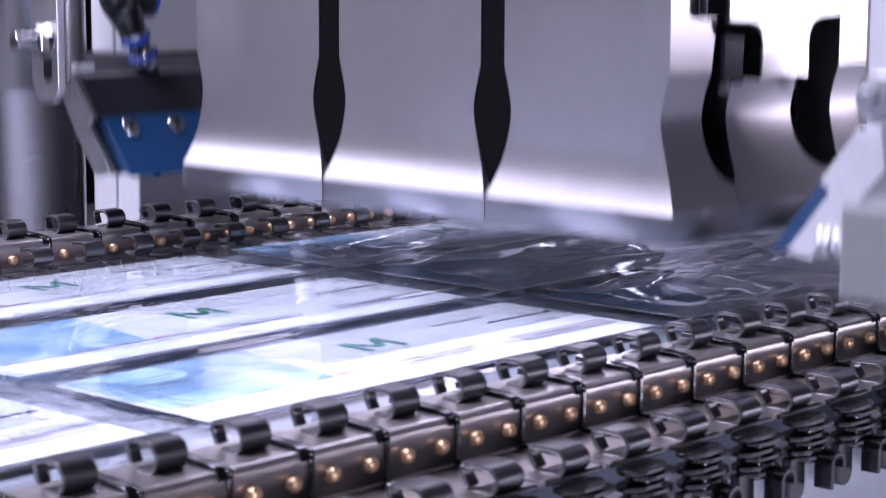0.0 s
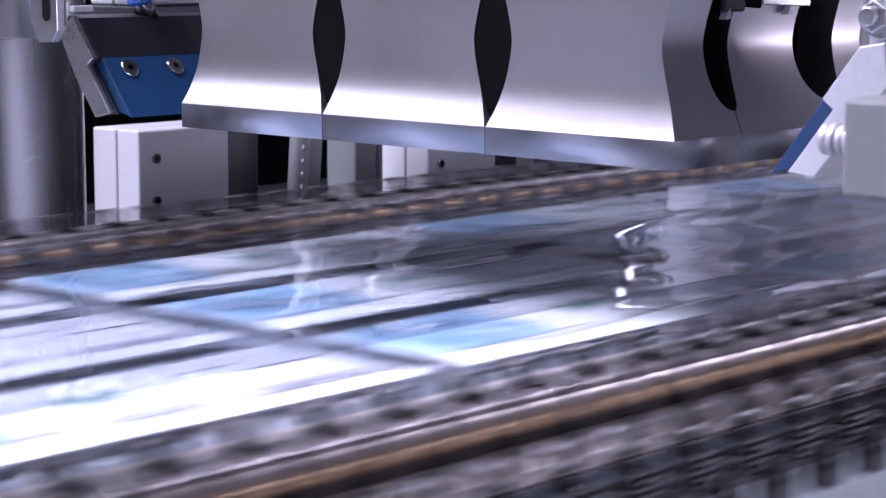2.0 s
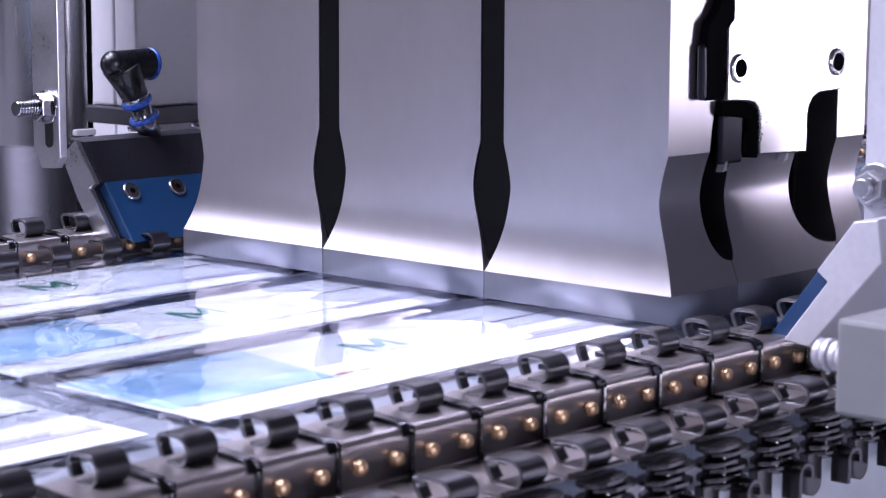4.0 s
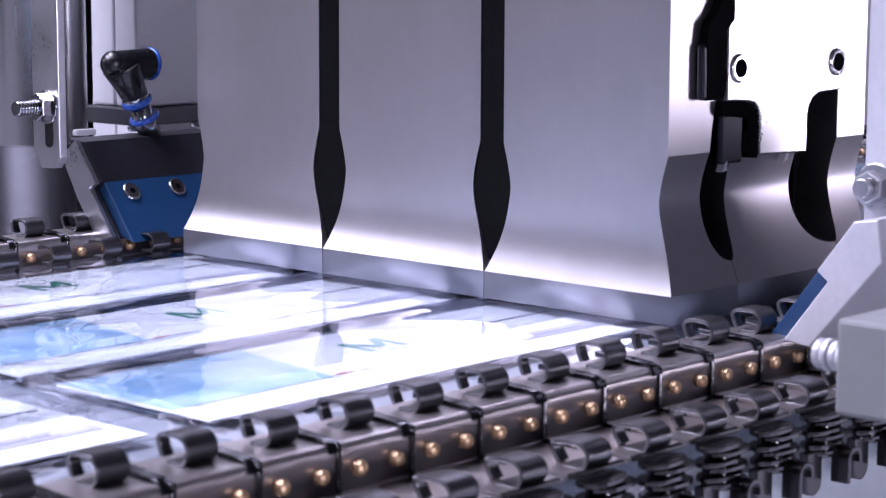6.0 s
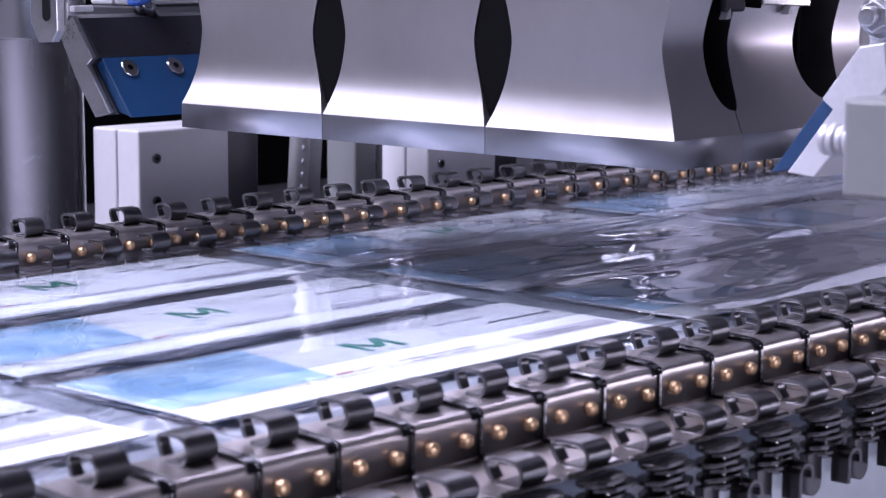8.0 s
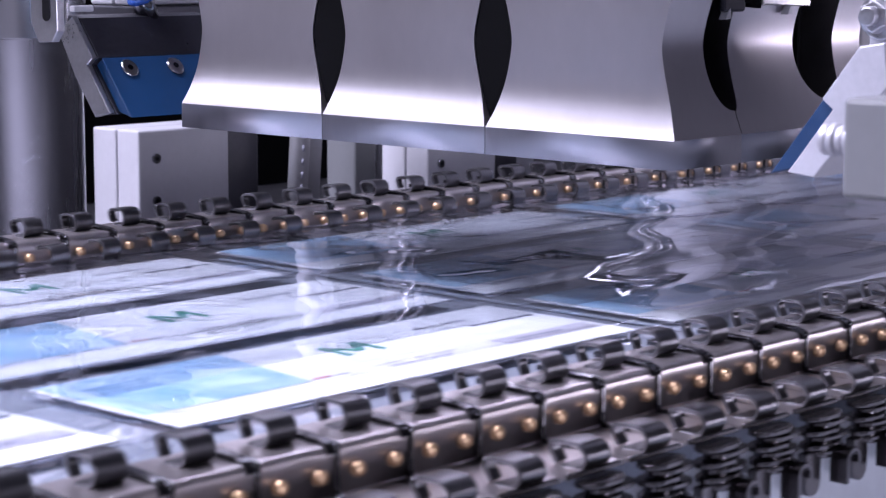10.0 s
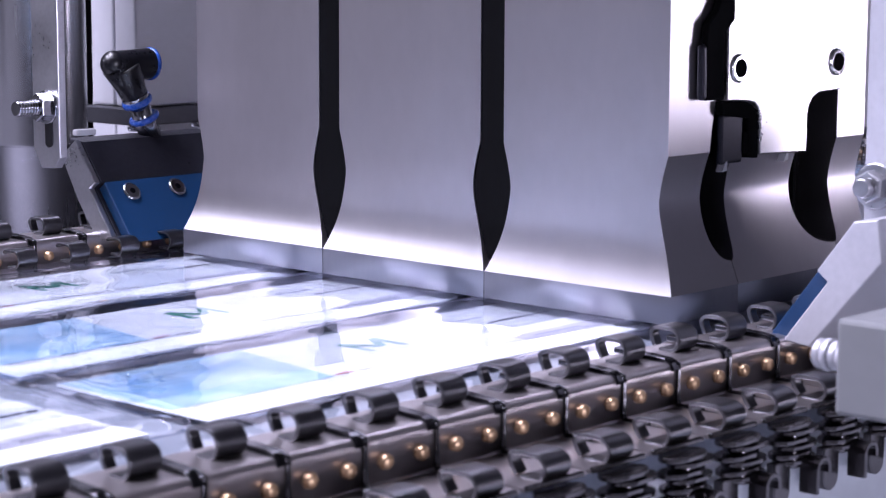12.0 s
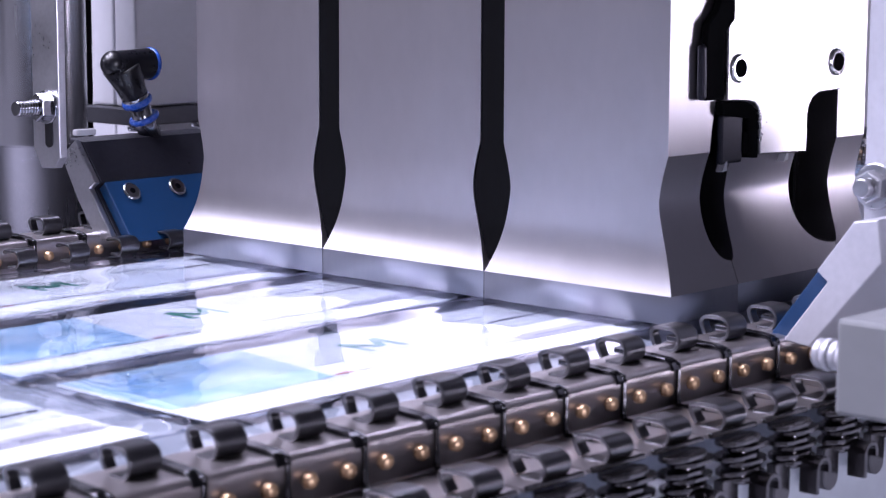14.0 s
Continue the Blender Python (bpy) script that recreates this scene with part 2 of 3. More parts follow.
def lamp_housing(eye, target, sx, sy, wall):
    """The box behind an area lamp: a ceiling fixture, or the frame of a window."""
    ob = part("window_frame" if wall else "ceiling_lamp", block(-sx / 2 - 0.03, sx / 2 + 0.03, -sy / 2 - 0.03, sy / 2 + 0.03, 0.004, 0.04, 0.003), WALL_PAINT)
    ob.matrix_basis = look(eye, target)
    return tagged(ob, "grey frame of a bright window" if wall else "grey housing of a bright lamp in the hall", "window" if wall else "lamp", kind="structure")


lamp_housing((-0.70, 0.95, 1.40), (0.2, 0.15, 0.0), 1.1, 0.5, False)
lamp_housing((-0.25, 0.60, 1.75), (0.15, 0.15, 0.0), 1.2, 0.4, False)
lamp_housing((-1.42, 2.25, 0.95), (0.27, 0.22, 0.0), 0.40, 0.50, False)
lamp_housing((-0.47, -1.95, 0.12), (0.33, 0.40, 0.1), 0.60, 0.5, True)
lamp_housing((2.97, -1.75, -0.16), (0.33, 0.04, 0.02), 1.1, 0.85, True)
lamp_housing((-1.35, 2.37, -0.1), (0.27, 0.15, 0.02), 1.6, 0.9, True)


def machine_frame():
    deck = part("machine_deck", block(-0.9, 1.3, -0.16, 0.010, -0.115, -0.075, 0.002), DECK)
    # unseen shelf, added so that the link faces mirror something pale
    shelf = part("reflector_shelf", block(0.26, 1.3, -0.34, -0.1605, -0.115, -0.075, 0.002), DECK)
    tagged(shelf, "pale grey-blue painted shelf beside the machine deck", "machine deck", kind="structure")
    inner = part("inner_deck", block(-0.9, 1.3, 0.0105, 0.9, -0.115, -0.075, 0.002), DARK_ALUMINIUM)
    tagged(inner, "dark metal deck inside the machine behind the web", "machine deck", kind="structure")
    tagged(deck, "grey-blue painted machine deck below the chains", "machine deck", kind="structure")
    bed = part("bed_plate", block(-0.8, 1.2, 0.012, 0.292, -0.0745, -0.0185, 0.001), BED)
    tagged(bed, "dark metal bed plate under the film web", "bed plate")
    base = part("machine_base", block(-0.85, 1.25, -0.14, 0.86, -0.95, -0.1155, 0.004), PALE_METAL)
    tagged(base, "pale metal machine base cabinet standing on the floor", "machine base", kind="structure")
    anvil = part("anvil_plate", block(0.2900, 1.15, 0.016, 0.290, -0.0182, -0.0172, 0.0003), ANVIL)
    tagged(anvil, "dark anvil plate lying on the bed under the press", "anvil plate")
    pale = part("rear_cabinet", block(1.36, 1.9, 0.80, 0.86, -0.0745, 0.60, 0.003), WHITE_PAINT)
    tagged(pale, "white painted rear cabinet of the machine", "cabinet", kind="structure")
    # the three tall posts are unseen, added as pale stripes for film reflections
    for x0, x1, z1 in ((0.775, 0.820, 0.02), (1.03, 1.060, 0.26), (1.105, 1.125, 0.26), (1.18, 1.25, 0.26)):
        post = part("rear_post", block(x0, x1, 0.56, 0.60, -0.0745, z1, 0.002), PALE_METAL)
        tagged(post, "pale grey painted post of the machine frame", "post", "rear posts", kind="structure")
    rail = part("rear_rail", block(1.00, 1.28, 0.602, 0.64, 0.20, 0.26, 0.002), ALUMINIUM)
    tagged(rail, "aluminium cross rail behind the rear posts", "rail", kind="structure")
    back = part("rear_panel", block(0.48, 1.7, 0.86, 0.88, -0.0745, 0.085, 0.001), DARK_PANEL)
    upper = part("upper_rear_panel", block(0.48, 1.7, 0.86, 0.88, 0.0855, 0.55, 0.001), VALVE_PAINT)
    tagged(upper, "grey painted upper rear panel of the machine frame", "panel", kind="structure")
    tagged(back, "black rear panel closing the machine frame", "panel", kind="structure")
    # beam and leg out of view, added to keep window light off rear faces
    beam = part("shade_beam", block(0.96, 1.02, -0.16, 0.345, 0.045, 0.45, 0.003), PALE_METAL)
    tagged(beam, "pale metal cross beam of the machine frame", "beam", kind="structure")
    leg = part("shade_beam_leg", block(0.96, 1.02, -0.16, -0.11, -0.0745, 0.0445, 0.003), PALE_METAL)
    tagged(leg, "pale metal leg under the cross beam", "post", kind="structure")
    for name, y in (("near", -0.0285), ("far", W - 0.0285)):
        rail = part("chain_rail", block(-0.8, 1.2, y - 0.008, y + 0.008, -0.0745, -0.036, 0.0008), DECK if name == "near" else DARK_ALUMINIUM)
        tagged(rail, ("pale grey-blue painted" if name == "near" else "dark aluminium") + " rail carrying a transport chain", "rail", "chain rails")


machine_frame()


# ---- transport chains ----
def link_meshes():
    top = [(0.003, -0.0058), (-0.0150, -0.0058)] + arc(-0.0156, -0.0073, 0.0016, 0.0015, 90, 180, 4)
    wall = [(-0.0172, -0.0171)] + arc(-0.0185, -0.0172, 0.0013, 0.0013, 0, -90, 3)
    bracket = strip(top + wall + [(-0.0455, -0.0185)], -0.0094, 0.0148, 0.0010)
    edge = strip([(y - 0.0002, z + 0.0003) for y, z in top + wall] + [(-0.0270, -0.0182)], 0.01430, 0.01580, 0.0020, round_off=0.0003)
    strip([(0.0030, -0.0040), (-0.0080, -0.0046), (-0.0150, -0.0050), (-0.0171, -0.0058), (-0.0180, -0.0075)], 0.0118, 0.0158, 0.0016, edge, round_off=0.0003)
    for y, z, r in ((-0.0173, -0.0062, 0.0013), (-0.0182, -0.0168, 0.0008)):
        ball((0.0150, y, z), r, 1, 1, 1, edge, 12, 8)
    ring = [(-0.0030, -0.0050), (-0.0062, -0.0050)] + arc(-0.0066, -0.0018, 0.0034, 0.0033, 262, 84, 14) + [(-0.0030, 0.0015), (-0.0012, 0.0012), (-0.0002, 0.0004)]
    curl = strip(ring, 0.0002, 0.0095, 0.0011, round_off=0.0003)
    strip([(-0.0006, 0.0008), (0.0000, -0.0002), (-0.0005, -0.0018), (-0.0016, -0.0040)], 0.0001, 0.0034, 0.0015, curl, round_off=0.0003)
    curl_low = strip([(1.15 * y - 0.0335, 0.95 * z - 0.0135) for y, z in ring], -0.0010, 0.0090, 0.0011, round_off=0.0003)
    strip([(-0.0342, -0.0124), (-0.0337, -0.0138), (-0.0346, -0.0155), (-0.0360, -0.0174)], -0.0012, 0.0026, 0.0016, curl_low, round_off=0.0003)
    curl_film = strip([(y - 0.0290, z - 0.0072) for y, z in ring], -0.0085, 0.0008, 0.0010, round_off=0.0002)
    lip = block(-0.0088, 0.0130, -0.0466, -0.0448, -0.0190, -0.0176, 0.0004)
    rivet = rod((0, -0.0176, 0), (0, -0.0190, 0), 0.0020, 16)
    ball((0, -0.0190, 0), 0.0020, 1, 0.75, 1, rivet, 14, 8)
    plates = []
    for k in range(6):
        mid = 0.0030 + (0.0018 if k % 2 else -0.0014) + 0.0006 * math.sin(2.0 * k)
        oval = [(mid + 0.0088 * math.copysign(abs(math.cos(a)) ** 0.6, math.cos(a)), -0.0478 + 0.0044 * math.sin(a) * (1 - 0.25 * math.cos(a) ** 2)) for a in [i * math.pi / 9 for i in range(18)]]
        plates.append(mesh_of("chain_plate", prism(oval, "z", -0.0211 - 0.0021 * k, -0.0197 - 0.0021 * k, 0.0003), CHAIN_STEEL))
    u_path = [(0.0045, -0.0400), (0.0045, -0.0330)] + [(0.0075 - 0.0030 * math.cos(radians(a)), -0.0325 + 0.0022 * math.sin(radians(a))) for a in range(0, 181, 30)] + [(0.0105, -0.0345)]
    tab = strip([(-x, z) for x, z in u_path], -0.0560, -0.0500, 0.0013, round_off=0.0002)
    bmesh.ops.rotate(tab, verts=tab.verts, cent=(0, 0, 0), matrix=Matrix.Rotation(radians(-90), 3, "Z"))
    bmesh.ops.transform(tab, matrix=Matrix.Diagonal((-1, -1, 1, 1)), verts=tab.verts)
    for v in tab.verts:
        v.co = Vector((abs(v.co.x), -abs(v.co.y), v.co.z))
    bmesh.ops.recalc_face_normals(tab, faces=tab.faces)
    tongue = [(-0.0085, -0.0300), (-0.0085, -0.0380)] + [(-0.0045 - 0.0040 * math.cos(radians(a)), -0.0390 - 0.0040 * math.sin(radians(a))) for a in range(0, 181, 30)] + [(-0.0005, -0.0300)]
    hanger = prism(tongue, "y", -0.0500, -0.0470, 0.0004)
    pin = rod((0.0028, -0.0480, -0.0330), (0.0028, -0.0480, -0.0205), 0.0026, 14, bevel=0.0005)
    return {"bracket": (mesh_of("bracket", bracket, LINK_STEEL), 0), "edge": (mesh_of("link_edge", edge, BLACK_STEEL), 0),
            "curl": (mesh_of("clip_curl", curl, SPRING_STEEL), 0), "curl_low": (mesh_of("clip_curl", curl_low, SPRING_STEEL), 0),
            "curl_film": (mesh_of("clip_curl", curl_film, SPRING_STEEL), 0),
            "lip": (mesh_of("flange_lip", lip, CHAIN_STEEL), 0), "rivet": (mesh_of("rivet", rivet, BRASS), 0), "plates": (plates, 0), "hanger": (mesh_of("chain_hanger", hanger, CHAIN_STEEL), 0),
            "tab": (mesh_of("chain_tab", tab, CHAIN_STEEL), 0), "pin": (mesh_of("chain_pin", pin, CHAIN_STEEL), 0)}


LINK = {k: v[0] for k, v in link_meshes().items()}


def transport_chain(y, x_first, count, label, outer):
    chain = empty("transport_chain", label, "transport chain", "transport chains", pose(0, y, 0))
    for i in range(count):
        link = part("chain_link", LINK["bracket"], None, chain)
        link.location = (x_first + i * P, 0, 0)
        part("link_edge", LINK["edge"], None, link)
        part("clip_curl", LINK["curl"], None, link)
        part("clip_curl", LINK["curl_low" if outer else "curl_film"], None, link)
        for dx in (-0.0039, 0.0088):
            part("rivet", LINK["rivet"], None, link).location = (dx, 0, -0.0122)
        if outer:
            for plate in LINK["plates"]:
                part("chain_plate", plate, None, link)
            part("flange_lip", LINK["lip"], None, link)
            part("chain_hanger", LINK["hanger"], None, link)
            part("chain_tab", LINK["tab"], None, link)
            part("chain_pin", LINK["pin"], None, link)
    return chain


PHASE = 0.30 * P
near_chain = transport_chain(0.0, PHASE - 40 * P, 68, "steel link chain with dark spring clips and brass rivets", True)
far_chain = transport_chain(W, PHASE - 36 * P, 72, "steel link chain with dark spring clips along the rear web edge", False)
mark = part("paint_mark", block(0.001, 0.017, -0.0300, -0.0185, -0.0181, -0.01775, 0), YELLOW_PAINT, near_chain, "yellow paint mark on one link")

# ---- film web and cards ----
FILM_X0, FILM_X1, FILM_Y0, FILM_Y1 = -1.25, 0.95, 0.006, 0.3010


def film_sheet(name, label, y0, y1, z, height, nx, ny):
    bm = bmesh.new()
    rows = []
    for i in range(nx + 1):
        x = FILM_X0 + (FILM_X1 - FILM_X0) * i / nx
        row = []
        for j in range(ny + 1):
            y = y0 + (y1 - y0) * j / ny
            inside = min(1, min(y - y0, y1 - y) / 0.02)
            row.append(bm.verts.new((x, y, z + inside * height(x, y))))
        rows.append(row)
    for i in range(nx):
        for j in range(ny):
            bm.faces.new((rows[i][j], rows[i + 1][j], rows[i + 1][j + 1], rows[i][j + 1])).smooth = True
    return tagged(part(name, bm, CLEAR_FILM), label, "plastic film", "film webs")


def sealed_height(x, y):
    """Ripples and the sunk seams between the pockets."""
    place = (x - 0.070) / CARD
    lane = math.floor(place)
    edge = min(1, min(place - lane, lane + 1 - place) * 12)
    strong = 2.3 if lane >= 1 else 1.35 if lane % 2 else 0.28
    v = ((y - 0.0461) % 0.0853) / 0.0853
    u = place - lane
    seam_y, seam_x = min(v, 1 - v) * 0.0853, min(u, 1 - u) * CARD
    groove = math.exp(-(seam_y / 0.0042) ** 2) + 0.8 * math.exp(-(seam_x / 0.0040) ** 2) - 0.6 * math.exp(-((seam_y - 0.0088) / 0.0026) ** 2) - 0.5 * math.exp(-((seam_x - 0.0075) / 0.0035) ** 2)
    wave = noise.noise((x * 13, y * 24, 0)) * 0.0016 + noise.noise((x * 36, y * 52, 3)) * 0.0006 + noise.noise((x * 70, y * 95, 7)) * 0.00022 + noise.noise((x * 10, y * 48, 1)) * 0.0009
    return strong * (0.25 + 0.75 * edge) * wave - (0.0008 if strong < 1 else 0.0015) * groove


def loose_height(x, y):
    """Soft swells of the loose upper film, wilder past the press in each feed length."""
    u = ((x - 0.24) % (2 * CARD)) / (2 * CARD)
    wild = min(1, u / 0.12) * max(0, min(1, (0.97 - u) / 0.12))
    calm = noise.noise((x * 7, y * 13, 11)) * 0.0007 + noise.noise((x * 19, y * 34, 5)) * 0.00035
    return calm + wild * (noise.noise((x * 15, y * 24, 21)) * 0.0024 + noise.noise((x * 33, y * 46, 2)) * 0.0005)


film = film_sheet("film_web", "clear wavy glossy plastic film sealed in pockets over the cards", FILM_Y0, FILM_Y1, FILM, sealed_height, 760, 100)
loose = film_sheet("loose_film", "clear glossy loose upper film lying over the cards", 0.0815, 0.2990, FILM, loose_height, 640, 80)
loose.matrix_basis = pose(0, 0, -0.0016)



def ink(points, z, mat, name, card):
    bm = bmesh.new()
    bm.faces.new([bm.verts.new((x, y, z)) for x, y in points])
    return part(name, bm, mat, card)


def rect(x0, x1, y0, y1):
    return [(x0, y0), (x1, y0), (x1, y1), (x0, y1)]


def blister_card(m):
    card = part("printed_card", block(0, 0.199, 0, 0.0680, -0.0008, 0, 0.0002, segments=1), PAPER)
    card.matrix_basis = m
    tagged(card, "white printed card with blue picture and green mark", "card", "cards on the web")
    ink([(0.0008, 0.0172), (0.0635, 0.0172), (0.0715, 0.0674), (0.0008, 0.0674)], 0.00015, BLUE_PRINT, "blue_picture", card)
    bm = bmesh.new()
    for a, b, h in (((0.1000, 0.0365), (0.1000, 0.0522), 0.0015), ((0.1000, 0.0522), (0.1075, 0.0400), 0.0019), ((0.1075, 0.0400), (0.1150, 0.0522), 0.0019), ((0.1150, 0.0522), (0.1150, 0.0365), 0.0015), ((0.1035, 0.0345), (0.1145, 0.0335), 0.0016)):
        bm.faces.new([bm.verts.new((x, y, 0.00018)) for x, y in ((a[0] - h, a[1]), (a[0] + h, a[1]), (b[0] + h, b[1]), (b[0] - h, b[1]))])
    part("green_mark", bm, GREEN_INK, card, "green zigzag mark")
    for k in range(7):
        ink(rect(0.1636 + 0.0047 * k, 0.1674 + 0.0047 * k, 0.0424 + 0.0005 * (k % 2), 0.0446), 0.00018, DARK_INK, "print_bar", card)
    for k, (a, b) in enumerate(((0.145, 0.152), (0.1535, 0.156), (0.1585, 0.164), (0.1655, 0.170))):
        ink(rect(a, b, 0.0520, 0.0536 + 0.0006 * (k % 2)), 0.00018, GREY_INK, "print_bar", card)
    for a, b, y in ((0.094, 0.106, 0.0190), (0.108, 0.117, 0.0190), (0.119, 0.129, 0.0190), (0.096, 0.112, 0.0155), (0.114, 0.124, 0.0155)):
        ink(rect(a, b, y, y + 0.0010), 0.00018, PALE_INK, "print_bar", card)
    ink(rect(0.148, 0.195, 0.0130, 0.0215), 0.00018, PALE_INK, "grey_field", card)
    ink(rect(0.156, 0.180, 0.0160, 0.0180), 0.00022, GREY_INK, "print_bar", card)
    for k in range(4):
        ink(rect(0.010, 0.030 + 0.004 * (k % 2), 0.0440 + 0.0034 * k, 0.0450 + 0.0034 * k), 0.00022, PICTURE_INK, "print_bar", card)
    ink(rect(0.066, 0.073, 0.0180, 0.0195), 0.00019, RED_INK, "red_mark", card)
    ink(rect(0.075, 0.081, 0.0182, 0.0192), 0.00019, PALE_INK, "print_bar", card)
    return card


CARD_Z = FILM - 0.0030
ROWS_Y = (0.0548, 0.1400, 0.2250)
cards = [blister_card(pose(0.0805 - 5 * CARD, ROWS_Y[0], CARD_Z))]
for k in range(-5, 2):
    for r in range(3):
        if (k, r) != (-5, 0):
            cards.append(copy_thing(cards[0], pose(0.0805 + k * CARD, ROWS_Y[r], CARD_Z)))


# ---- sealing press ----
def inset_y(h):
    if h <= 0.0097:
        return 0.0
    if h <= 0.040:
        return 0.0086 * (1 - (1 - (h - 0.0097) / 0.0303) ** 1.5)
    if h <= 0.0555:
        return 0.0086 - 0.0034 * ((h - 0.040) / 0.0155) ** 1.42
    return 0.0052


def inset_x(h):
    if h <= 0.0097:
        return 0.0
    u = min(1, (h - 0.0097) / 0.020)
    return 0.0040 * (1 - (1 - u) ** 2.2)


def inset_slot(h, wide):
    """The hollow beside a slot on the column before it."""
    if h <= 0.0175:
        return 0.0002
    if h <= 0.044:
        return 0.0002 + wide * (1 - (1 - (h - 0.0175) / 0.0265) ** 3.2) ** 0.5
    if h <= 0.075:
        return 0.0002 + wide * (1 - 0.35 * ((h - 0.044) / 0.031) ** 2)
    return 0.0002 + wide * 0.65


def slot_shoulder(h):
    """The rounded corner of a slot on the column after it."""
    u = min(1, max(0, (h - 0.0175) / 0.006))
    return 0.0002 + 0.0022 * (1 - (1 - u) ** 2) ** 0.5


HEIGHTS = sorted([0.0097 + 0.0458 * i / 34 for i in range(35)] + [0.0175, 0.0176, 0.0178, 0.0182, 0.0188, 0.0196, 0.0206])
TOP = 0.150


def sonotrode(y0, y1, press, label):
    horn = empty("sonotrode", label, "")
    horn.parent = press
    cuts = (HORN_X0, 0.3072, 0.3735, HORN_X1)
    levels = ([0.0, 0.0097], HEIGHTS, [0.0555, 0.060, 0.065, 0.070, 0.075, TOP])
    for c in range(3):
        bm, foot = bmesh.new(), bmesh.new()
        ends = [(inset_x if c == 0 else slot_shoulder),
                (inset_x if c == 2 else lambda h, c=c: inset_slot(h, (0.0118, 0.0236)[c]))]
        for n, hs in enumerate(levels):
            own = foot if n == 0 else bm

            def corner(h, sx, sy):
                x = cuts[c] + ends[0](h) if sx == 0 else cuts[c + 1] - ends[1](h)
                return (x, (y0 + 0.0003 + inset_y(h)) if sy == 0 else (y1 - 0.0003 - inset_y(h)), FILM + h)
            for a, b in (((0, 0), (1, 0)), ((1, 0), (1, 1)), ((1, 1), (0, 1)), ((0, 1), (0, 0))):
                row = [(own.verts.new(corner(h, *a)), own.verts.new(corner(h, *b))) for h in hs]
                for q, w in zip(row, row[1:]):
                    own.faces.new((q[0], q[1], w[1], w[0])).smooth = True
            if n == 0:
                own.faces.new([own.verts.new(corner(0, *a)) for a in ((0, 0), (0, 1), (1, 1), (1, 0))])
            if n == 2:
                own.faces.new([own.verts.new(corner(TOP, *a)) for a in ((0, 0), (1, 0), (1, 1), (0, 1))])
        for own in (bm, foot):
            bmesh.ops.remove_doubles(own, verts=own.verts, dist=1e-6)
            bmesh.ops.recalc_face_normals(own, faces=own.faces)
            for e in own.edges:
                e.smooth = len(e.link_faces) == 2 and e.calc_face_angle(0) < radians(14)
        part("horn_column", bm, TITANIUM, horn)
        part("horn_foot", foot, TITANIUM_FOOT, horn, "flat ground grey foot")
    return horn


def sealing_press():
    press = empty("sealing_press", "brushed titanium three-horn ultrasonic sealing press with blue end guards", "sealing press")
    for y0, y1 in zip(HORN_Y, HORN_Y[1:]):
        sonotrode(y0, y1, press, "brushed titanium sealing horn with a waisted neck")
    # added black blocks and strips that stand in for shade between horns and feet
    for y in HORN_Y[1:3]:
        part("gap_shade", block(0.2727, 0.3930, y - 0.0086, y + 0.0086, FILM + 0.0110, FILM + 0.150, 0), DARK_PANEL, press, "black liner between two horns")
        part("joint_shade", block(0.2685, 0.3950, y - 0.00022, y + 0.00022, FILM + 0.0004, FILM + 0.0105, 0), DARK_PANEL, press, "black joint between two feet")
    # the shade inside the slots, put in as black sheets
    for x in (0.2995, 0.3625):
        part("gap_shade", block(x - 0.001, x + 0.001, 0.0540, 0.2720, FILM + 0.0200, FILM + 0.150, 0), DARK_PANEL, press, "black liner in a slot")
    # head over the horns, lengthened out of view to shade film and cards
    part("press_head_shade", block(0.255, 0.700, 0.02, 0.32, FILM + 0.152, FILM + 0.21, 0.002), ALUMINIUM, press)
    # unseen plate moving with the press, added to block east window light
    part("side_cover", block(0.450, 0.456, -0.32, -0.045, -0.022, 0.045, 0.001), DARK_ALUMINIUM, press, "dark side cover of the press")
    return press


press = sealing_press()


